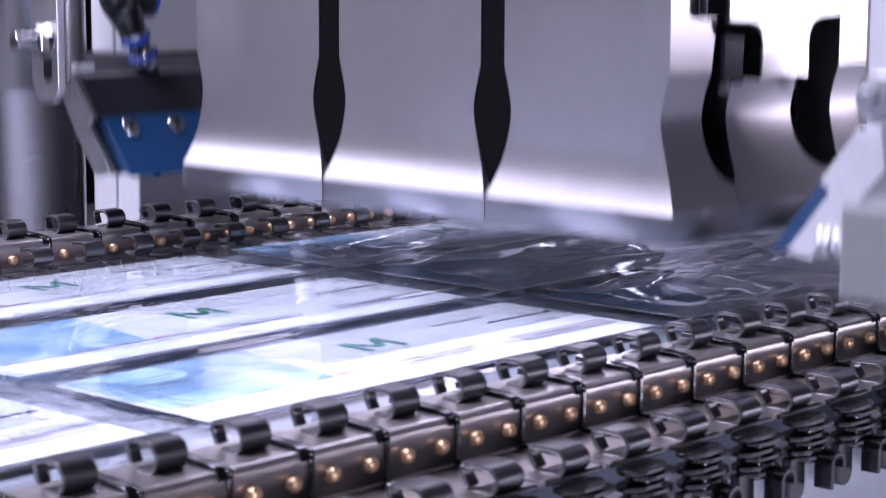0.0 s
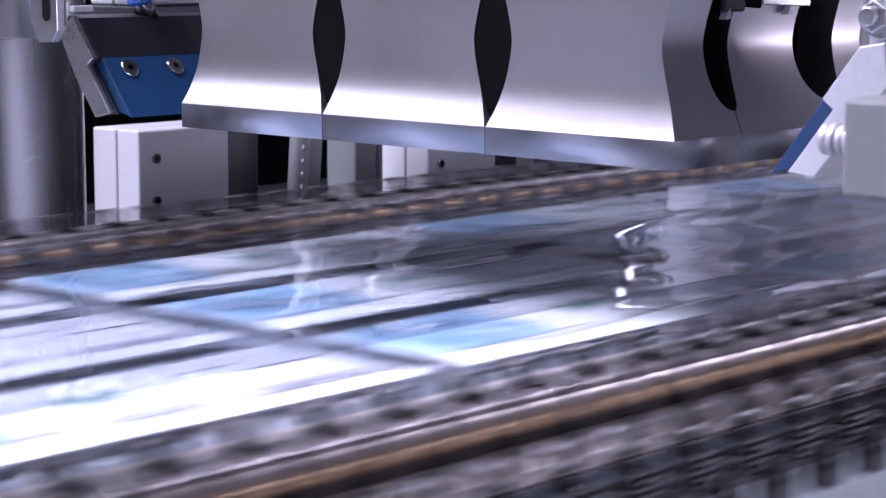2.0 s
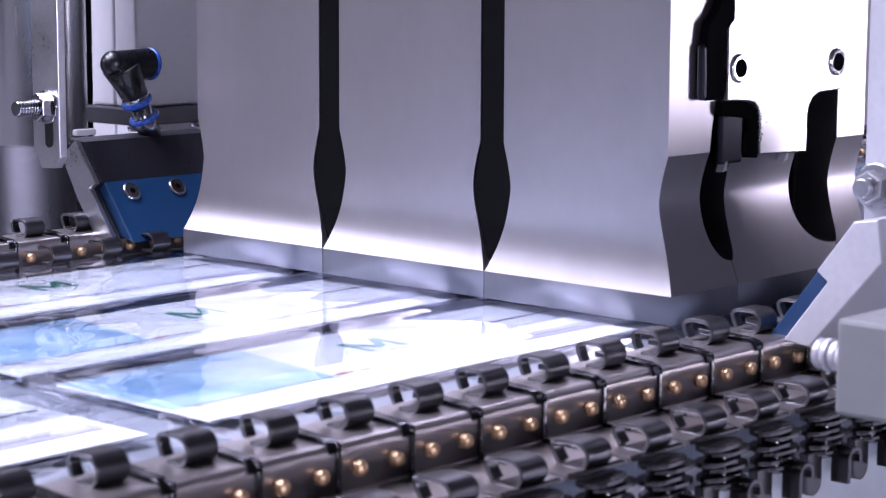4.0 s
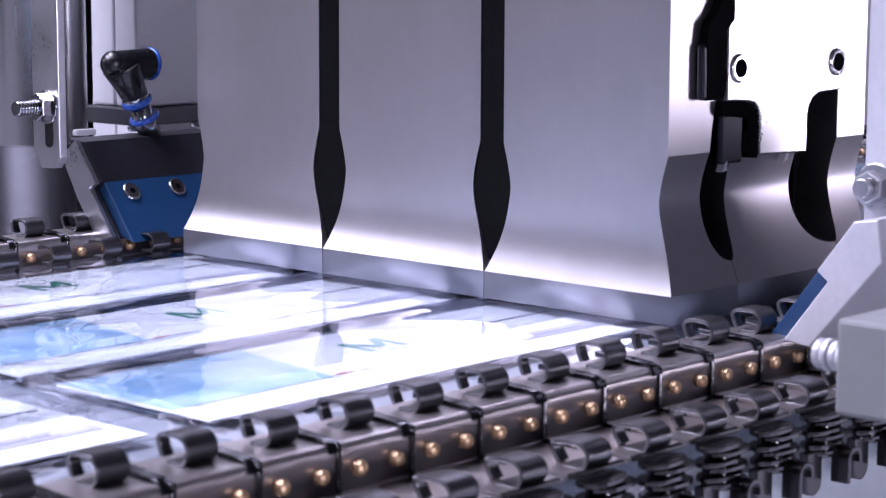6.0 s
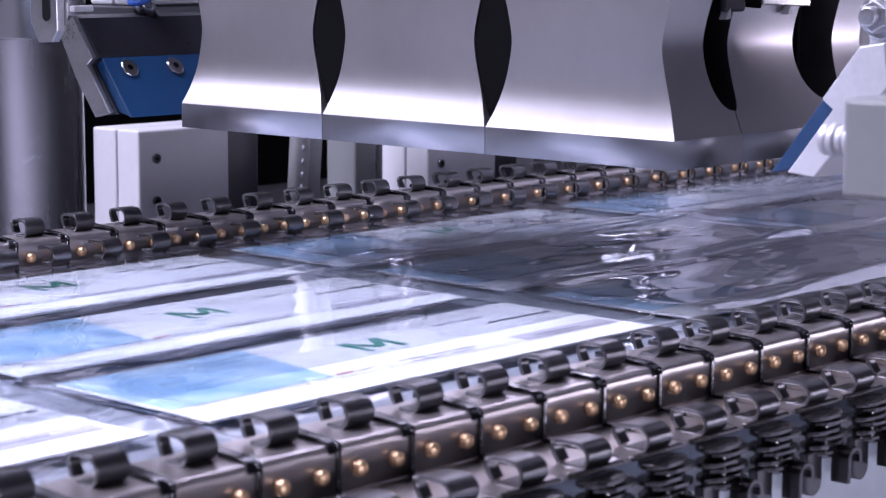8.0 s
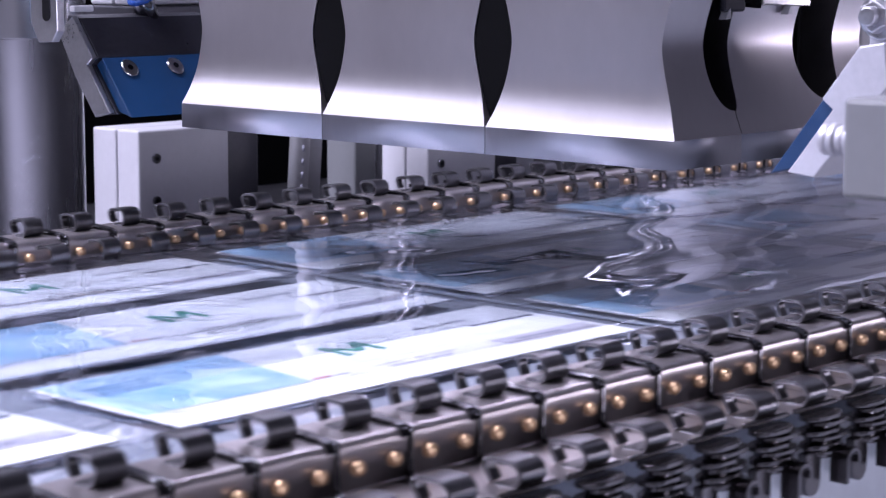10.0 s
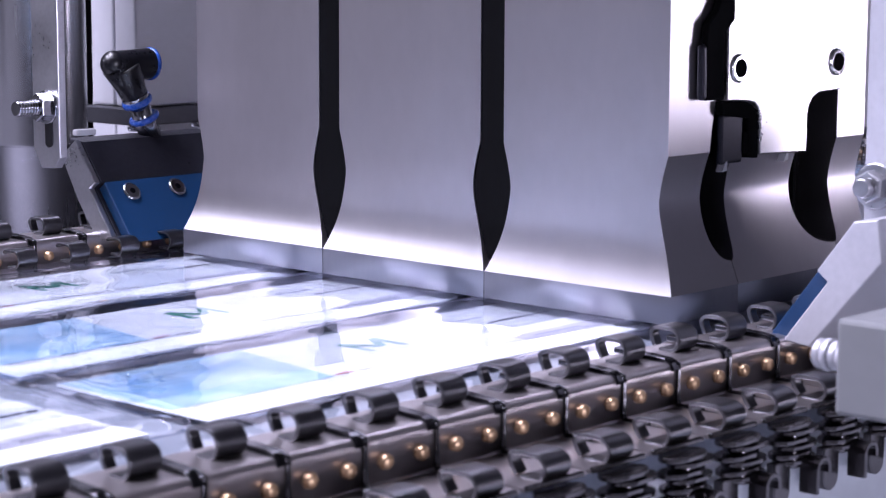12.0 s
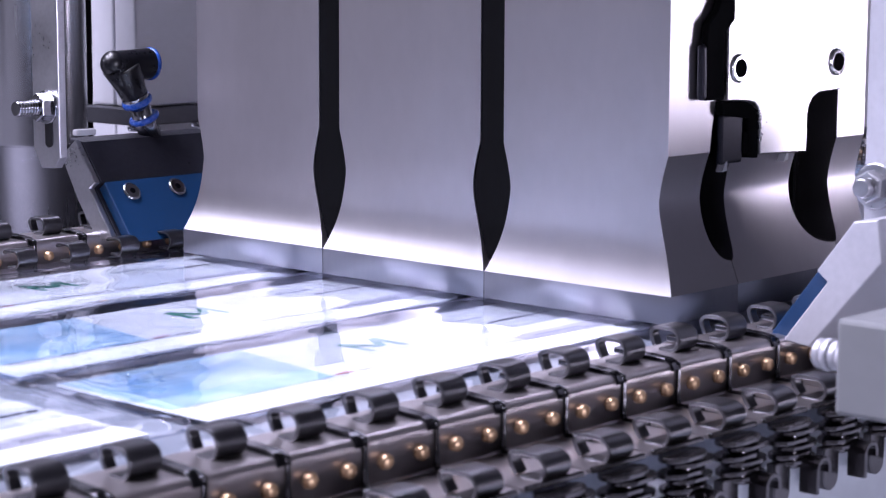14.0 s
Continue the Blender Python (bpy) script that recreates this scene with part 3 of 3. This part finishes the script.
def end_plate():
    plate = [(0.2990, 0.12), (0.2990, 0.0607), (0.3115, 0.0601), (0.3160, 0.0592), (0.3183, 0.0570), (0.3192, 0.0535), (0.3195, 0.0412), (0.3492, 0.0401), (0.3492, 0.0535), (0.3502, 0.0570), (0.3525, 0.0595), (0.3565, 0.0610), (0.3706, 0.0614), (0.3706, 0.12)]
    holder = part("end_plate", prism(plate, "y", 0.0420, 0.0446, 0.0005), BRIGHT_STEEL, press, "bright steel bolted end plate")
    holder.location.x = 0.002
    for x, z in ((0.3055, 0.0715), (0.3673, 0.0715)):
        part("bolt_ring", rod((x, 0.0422, z), (x, 0.0411, z), 0.0050, 28, bevel=0.0008), CHROME, holder)
        part("bolt_bore", rod((x, 0.0421, z), (x, 0.0408, z), 0.0032, 20), DARK_PANEL, holder)
    clamp = [(0.2885, 0.0614), (0.2880, 0.0815), (0.2890, 0.0870), (0.2940, 0.0911), (0.2958, 0.0948), (0.2958, 0.12), (0.3037, 0.12), (0.3040, 0.0881), (0.2985, 0.0836), (0.2985, 0.0614)]
    part("side_clamp", prism(clamp, "y", 0.0415, 0.0446, 0.0005), DARK_PANEL, press)
    part("side_clamp", block(0.2860, 0.2895, 0.0418, 0.0446, 0.0615, 0.0802, 0.0012), HOLDER_STEEL, press)
    hook = [(0.2982, 0.0607), (0.3130, 0.0600), (0.3175, 0.0585), (0.3204, 0.0550), (0.3208, 0.0400), (0.3142, 0.0405), (0.3140, 0.0540), (0.2990, 0.0560)]
    part("clamp_hook", prism(hook, "y", 0.0422, 0.0455, 0.0006), DARK_PANEL, press)
    part("hook_block", block(0.2995, 0.3125, 0.0430, 0.0455, 0.0390, 0.0560, 0.0010), HOLDER_STEEL, press)
    part("hook_block", block(0.3115, 0.3150, 0.0424, 0.0455, 0.0420, 0.0495, 0.0008), DARK_PANEL, press)
    for x, z in ((0.3005, 0.0365), (0.3380, 0.0375)):
        part("felt_pad", prism([(x, z), (x + 0.0032, z + 0.0002), (x + 0.0028, z + 0.0048)], "y", 0.0430, 0.0460, 0.0002), WHITE_PIPE, press)


end_plate()


def slanted(y, z, side, profile):
    """Profile points (out, up) turned to y, z for a guard that leans outwards on that side."""
    return [(y + side * o, z + u) for o, u in profile]


def end_guard(y, z, side, x0, x1, label):
    guard = empty("end_guard", label, "")
    guard.parent = press
    # along the slope: 0.608 outwards and 0.794 upwards for each metre
    d, n = (0.608, 0.794), (0.794, -0.608)

    def at(a, b):
        return (d[0] * a + n[0] * b, d[1] * a + n[1] * b)
    blue = [at(0, 0), at(0.0296, 0), at(0.0296, 0.0048), at(0.006, 0.0048)]
    part("guard_strip", prism(slanted(y, z, side, blue), "x", x0, x1, 0.0004), BLUE_PLASTIC, guard, "blue plastic guard strip")
    arm = [at(0.0298, 0.0002), at(0.0500, 0.0002), at(0.0560, 0.0060), at(0.0470, 0.0150), at(0.0100, 0.0130), at(0.0050, 0.0050), at(0.0298, 0.0050)]
    part("guard_holder", prism(slanted(y, z, side, arm), "x", x0 - 0.0015, x1, 0.0005), HOLDER_STEEL if side > 0 else PALE_METAL, guard, "bevelled metal holder")
    for x in (x0 + 0.0112, x0 + 0.0358):
        o, u = at(0.0238, 0.0)
        o2, u2 = at(0.0238, -0.0012)
        head = part("screw_head", rod((x, y + side * o, z + u), (x, y + side * o2, z + u2), 0.0042, 24, bevel=0.0008), CHROME, guard)
        o3, u3 = at(0.0238, -0.0013)
        part("screw_socket", rod((x, y + side * o, z + u), (x, y + side * o3, z + u3), 0.0014, 6, smooth=False), BLACK_STEEL, head)
    return guard


end_guard(0.3036, -0.0085, 1, 0.2562, 0.325, "slanted blue guard strip screwed to a dark bevelled holder")
end_guard(-0.0094, -0.0077, -1, 0.2500, 0.312, "slanted blue guard strip on a pale metal holder")


def press_fittings():
    # pale side of the rear guard holder
    def on(a, b):
        return (0.3036 + 0.608 * a + 0.794 * b, -0.0085 + 0.794 * a - 0.608 * b)
    side = [on(0.0300, 0.0004), on(0.0514, 0.0004), on(0.0513, 0.0122), on(0.0300, 0.0146), on(0.0102, 0.0143), on(0.0062, 0.0052), on(0.0300, 0.0052)]
    part("side_plate", prism(side, "x", 0.2515, 0.2545, 0.0005), ALUMINIUM, press, "pale bevelled side plate")
    part("side_tab", block(0.2530, 0.2630, 0.3350, 0.3385, 0.0336, 0.0362, 0.0005), WHITE_PIPE, press, "small pale tab on the holder")
    # slotted strap with its bolt
    strap = [(0.3235, 0.12), (0.3235, 0.0265), (0.3270, 0.0220), (0.3360, 0.0215), (0.3410, 0.0300), (0.3410, 0.12)]
    strap_ob = part("slotted_strap", prism(strap, "x", 0.2350, 0.2390, 0.0005), ALUMINIUM, press, "pale slotted adjusting strap")
    part("strap_slot", prism([(0.3300 + 0.0026 * math.cos(a), (0.0330 if math.sin(a) < 0 else 0.0480) + 0.0026 * math.sin(a)) for a in [i * math.pi / 8 + 0.01 for i in range(16)]], "x", 0.2346, 0.2352, 0), BLACK_STEEL, strap_ob)
    nut = part("hex_nut", rod((0.2350, 0.3310, 0.0470), (0.2290, 0.3310, 0.0470), 0.0058, 6, bevel=0.0005, smooth=False), POLISHED, strap_ob)
    part("washer", rod((0.2358, 0.3310, 0.0470), (0.2340, 0.3310, 0.0470), 0.0070, 28, bevel=0.0003), POLISHED, strap_ob)
    thread = bmesh.new()
    for i in range(7):
        rod((0.2290 - 0.0014 * i, 0.3310, 0.0470), (0.2276 - 0.0014 * i, 0.3310, 0.0470), 0.0034, 18, 0.0029, thread)
    part("bolt_thread", thread, POLISHED, strap_ob)
    # push-in hose elbow
    y = 0.3380
    elbow = rod((0.2745, y, 0.0625), (0.2945, y, 0.0622), 0.0058, 24, 0.0068, bevel=0.0008)
    ball((0.2752, y, 0.0628), 0.0058, bm=elbow)
    rod((0.2800, y, 0.0615), (0.2868, y, 0.0475), 0.0078, 24, 0.0056, bm=elbow, bevel=0.0010)
    rod((0.2750, y, 0.0610), (0.2850, y, 0.0490), 0.0050, 20, 0.0044, bm=elbow)
    elbow_ob = part("hose_elbow", elbow, BLACK_PLASTIC, press, "black push-in hose elbow")
    part("elbow_ring", rod((0.2940, y, 0.0622), (0.2960, y, 0.0621), 0.0071, 24, bevel=0.0006), BLUE_TUBE, elbow_ob, "blue ring")
    part("elbow_collar", rod((0.2862, y, 0.0490), (0.2874, y, 0.0465), 0.0060, 24, bevel=0.0004), POLISHED, elbow_ob)
    part("elbow_ring", rod((0.2868, y, 0.0478), (0.2882, y, 0.0448), 0.0068, 24, bevel=0.0012), BLUE_TUBE, elbow_ob, "blue ring")
    part("elbow_stem", rod((0.2876, y, 0.0460), (0.2950, y, 0.0300), 0.0046, 20), POLISHED, elbow_ob)
    part("elbow_ring", rod((0.2908, y, 0.0402), (0.2919, y, 0.0378), 0.0068, 24, bevel=0.0011), BLUE_TUBE, elbow_ob, "blue ring")
    # guide sleeve and carriage round the column
    sleeve = rod((0.335, 0.4736, 0.0165), (0.335, 0.4736, 0.30), 0.0245, 48, bevel=0.001)
    part("guide_sleeve", sleeve, TURNED, press, "turned steel guide sleeve")
    part("carriage_block", block(0.3900, 0.4500, 0.4644, 0.4810, 0.0317, 0.25, 0.0012), GREY_PAINT, press, "pale grey carriage block")
    part("carriage_block", block(0.3904, 0.4500, 0.4828, 0.5010, 0.0317, 0.25, 0.0012), GREY_PAINT, press, "pale grey carriage block")
    part("carriage_plate", block(0.3860, 0.4600, 0.4600, 0.5015, 0.0225, 0.0313, 0.0008), DARK_ALUMINIUM, press, "dark carriage plate")
    for x in (0.3915, 0.4030, 0.4330):
        part("carriage_bolt", rod((x, 0.4680, 0.0228), (x, 0.4680, 0.0192), 0.0036, 20, bevel=0.0008), CHROME, press)
    # corrugated hose behind the side arm
    ribs = bmesh.new()
    for k in range(16):
        c = Vector((0.2850 + 0.0012 * k, -0.0235 - 0.0018 * k, 0.0005 + 0.0014 * k))
        rod(c, c + Vector((0.0008, -0.0014, 0.0011)), 0.0085, 20, 0.0076, ribs)
    part("corrugated_hose", ribs, BEIGE_HOSE, press, "beige corrugated hose")
    # near side arm with bolt and box
    part("side_arm", prism([(-0.0290, 0.0180), (-0.0290, 0.16), (-0.0750, 0.16), (-0.0750, 0.0300)], "x", 0.2720, 0.2790, 0.0006), PALE_METAL, press, "pale metal side arm")
    part("arm_bolt", rod((0.2722, -0.0335, 0.0400), (0.2660, -0.0335, 0.0400), 0.0052, 6, bevel=0.0006, smooth=False), ALUMINIUM, press)
    part("arm_bolt", rod((0.2662, -0.0335, 0.0400), (0.2625, -0.0335, 0.0400), 0.0030, 18, bevel=0.0005), ALUMINIUM, press)
    part("arm_washer", rod((0.2722, -0.0335, 0.0400), (0.2704, -0.0335, 0.0400), 0.0072, 28, bevel=0.0005), ALUMINIUM, press)
    part("valve_box", block(0.1356, 0.1900, -0.1700, -0.1042, 0.0022, 0.0254, 0.0012), VALVE_PAINT, press, "grey painted valve box")
    fit = bmesh.new()
    for k in range(4):
        rod((0.1420, -0.1042 + 0.0022 * k, 0.0150), (0.1420, -0.1022 + 0.0022 * k, 0.0150), 0.0040 - 0.0003 * (k % 2), 24, bm=fit, bevel=0.0004)
    part("hose_fitting", fit, PALE_METAL, press, "pale ribbed hose fitting")


press_fittings()


# ---- standing machine parts behind the web ----
def guide_column(x, y):
    col = part("guide_column", rod((0, 0, -0.0745), (0, 0, 0.45), 0.0230, 64), TURNED)
    col.location = (x, y, 0)
    tagged(col, "turned steel guide column standing on the deck", "guide column", "guide columns")


guide_column(0.335, 0.4736)


def tie_rod(x):
    rod_ob = part("tie_rod", rod((x, 0.5640, -0.0745), (x, 0.5640, 0.30), 0.0165, 48), TURNED)
    tagged(rod_ob, "bright steel tie rod standing on the inner deck", "tie rod", "tie rods")


tie_rod(0.688)
tie_rod(0.954)


def cylinder_box(x, y, z):
    box = empty("cylinder_box", "pale grey cylinder housing with a slot and socket screws", "cylinder housing", "cylinder housings", pose(x, y, 0))
    part("housing", block(0, 0.064, 0, 0.0185, -0.0745, z, 0.0012), GREY_PAINT, box)
    part("housing", block(0.0006, 0.064, 0.0203, 0.0400, -0.0745, z, 0.0012), GREY_PAINT, box)
    part("slot_filler", block(0.0030, 0.060, 0.0180, 0.0208, -0.0745, z - 0.003, 0), BLACK_PLASTIC, box)
    for dz in (-0.0155, -0.0385):
        ring = part("screw", rod((0.0115, 0.0002, z + dz), (0.0115, -0.0016, z + dz), 0.0028, 20, bevel=0.0004), POLISHED, box)
        part("screw_socket", rod((0.0115, 0, z + dz), (0.0115, -0.0018, z + dz), 0.0013, 6, smooth=False), BLACK_STEEL, ring)
    return box


box_a = cylinder_box(0.4227, 0.5035, 0.0154)
box_b = copy_thing(box_a, pose(0.6497, 0.5035, 0.004))


def side_block(x0, x1, y0, y1, z1, mat, label):
    ob = part("machine_block", block(x0, x1, y0, y1, -0.0745, z1, 0.0015), mat)
    return tagged(ob, label, "machine block", "machine blocks")


side_block(0.4885, 0.5170, 0.512, 0.54, 0.012, DARK_ALUMINIUM, "dark aluminium block beside a cylinder housing")
side_block(0.7160, 0.7450, 0.512, 0.54, 0.012, DARK_ALUMINIUM, "dark aluminium block beside the rear housing")
side_block(0.5982, 0.6162, 0.515, 0.54, 0.03, VALVE_PAINT, "grey painted upright block among the pipes")
side_block(0.3300, 0.3900, 0.60, 0.64, 0.20, GREY_PAINT, "grey painted block behind the guide column")


def hose(x, y, lean, r, label, marks):
    h = empty("air_hose", label, "air hose", "air hoses", pose(x, y, -0.0745))
    part("tube", rod((0, 0, 0), (lean, 0, 0.20), r, 24), WHITE_PIPE, h)
    if marks:
        for i in range(9):
            z = 0.035 + i * 0.0075
            xx = lean * z / 0.20
            bm = rod((xx - r * 0.35, -r * 0.97, z), (xx - r * 0.35, -r * 0.97, z + 0.0035), 0.0007, 8)
            part("print_bar", bm, GREY_INK, h)
    return h


hose(0.5270, 0.495, 0.016, 0.0058, "white plastic air hose with a printed line", True)
hose(0.5420, 0.500, 0.016, 0.0055, "white plastic air hose leaning beside another", False)
hose(0.5540, 0.515, 0.006, 0.0060, "pale plastic air hose", False)


# ---- motion ----
STEP_1, STEP_2 = 0.4407, 0.8814
RUN = ((0.80, 0.0), (0.90, 0.004), (1.00, 0.014), (1.10, 0.027), (1.20, 0.044), (1.30, 0.068), (1.40, 0.098), (1.50, 0.130), (1.60, 0.170), (1.70, 0.208), (1.80, 0.246),
       (1.90, 0.288), (2.00, 0.327), (2.10, 0.359), (2.20, 0.383), (2.30, 0.401), (2.40, 0.4155), (2.50, 0.426), (2.60, 0.434), (2.70, 0.4385), (2.80, 0.4407))
# height of the press above the web over time
LIFTS = ((0.0, 0.0270), (0.1, 0.0370), (0.2, 0.0460), (0.3, 0.0505), (0.4, 0.0515), (2.85, 0.0515), (3.0, 0.0470), (3.1, 0.0420), (3.2, 0.0325), (3.3, 0.0195), (3.4, 0.0095), (3.5, 0.0030), (3.58, 0.0),
         (6.95, 0.0), (7.1, 0.0026), (7.2, 0.0085), (7.3, 0.0150), (7.4, 0.0224), (7.5, 0.0302), (7.6, 0.0410), (7.7, 0.0490), (7.8, 0.0515),
         (11.2, 0.0515), (11.3, 0.0493), (11.4, 0.0447), (11.5, 0.0358), (11.6, 0.0224), (11.7, 0.0125), (11.8, 0.0045), (11.9, 0.0), (14.0, 0.0))


def motions():
    feed = [(0.0, 0.0), *RUN] + [(t + 7.45, s / STEP_1 * (STEP_2 - STEP_1) + STEP_1) for t, s in RUN] + [(14.0, STEP_2)]
    for thing in (near_chain, far_chain, film, *cards):
        home = thing.matrix_basis.copy()
        walk(thing, [(t, Matrix.Translation((s, 0, 0)) @ home) for t, s in feed])
    rise = {0.0: 0.0, 1.2: 0.0, 1.3: 0.0006, 1.4: 0.0016, 1.5: 0.0026, 1.6: 0.0033, 1.7: 0.0036, 3.3: 0.0036, 3.4: 0.0026, 3.5: 0.0008, 3.58: 0.0,
            8.7: 0.0, 8.9: 0.0016, 9.1: 0.0036, 11.6: 0.0036, 11.7: 0.0026, 11.8: 0.0008, 11.9: 0.0, 14.0: 0.0}
    along = sorted({t for t, _ in feed} | set(rise))
    times, steps = [t for t, _ in feed], [q for _, q in feed]
    home = loose.matrix_basis.copy()
    walk(loose, [(t, Matrix.Translation((float(np.interp(t, times, steps)), 0, float(np.interp(t, list(rise), list(rise.values()))))) @ home) for t in along])
    walk(press, [(t, pose(0, 0, h)) for t, h in LIFTS])
    # the lower housings rise to meet the press
    for thing in (box_a, box_b):
        home = thing.matrix_basis.copy()
        walk(thing, [(t, Matrix.Translation((0, 0, min(0.016, 1.6 * (LIFT - h)))) @ home) for t, h in LIFTS])


motions()
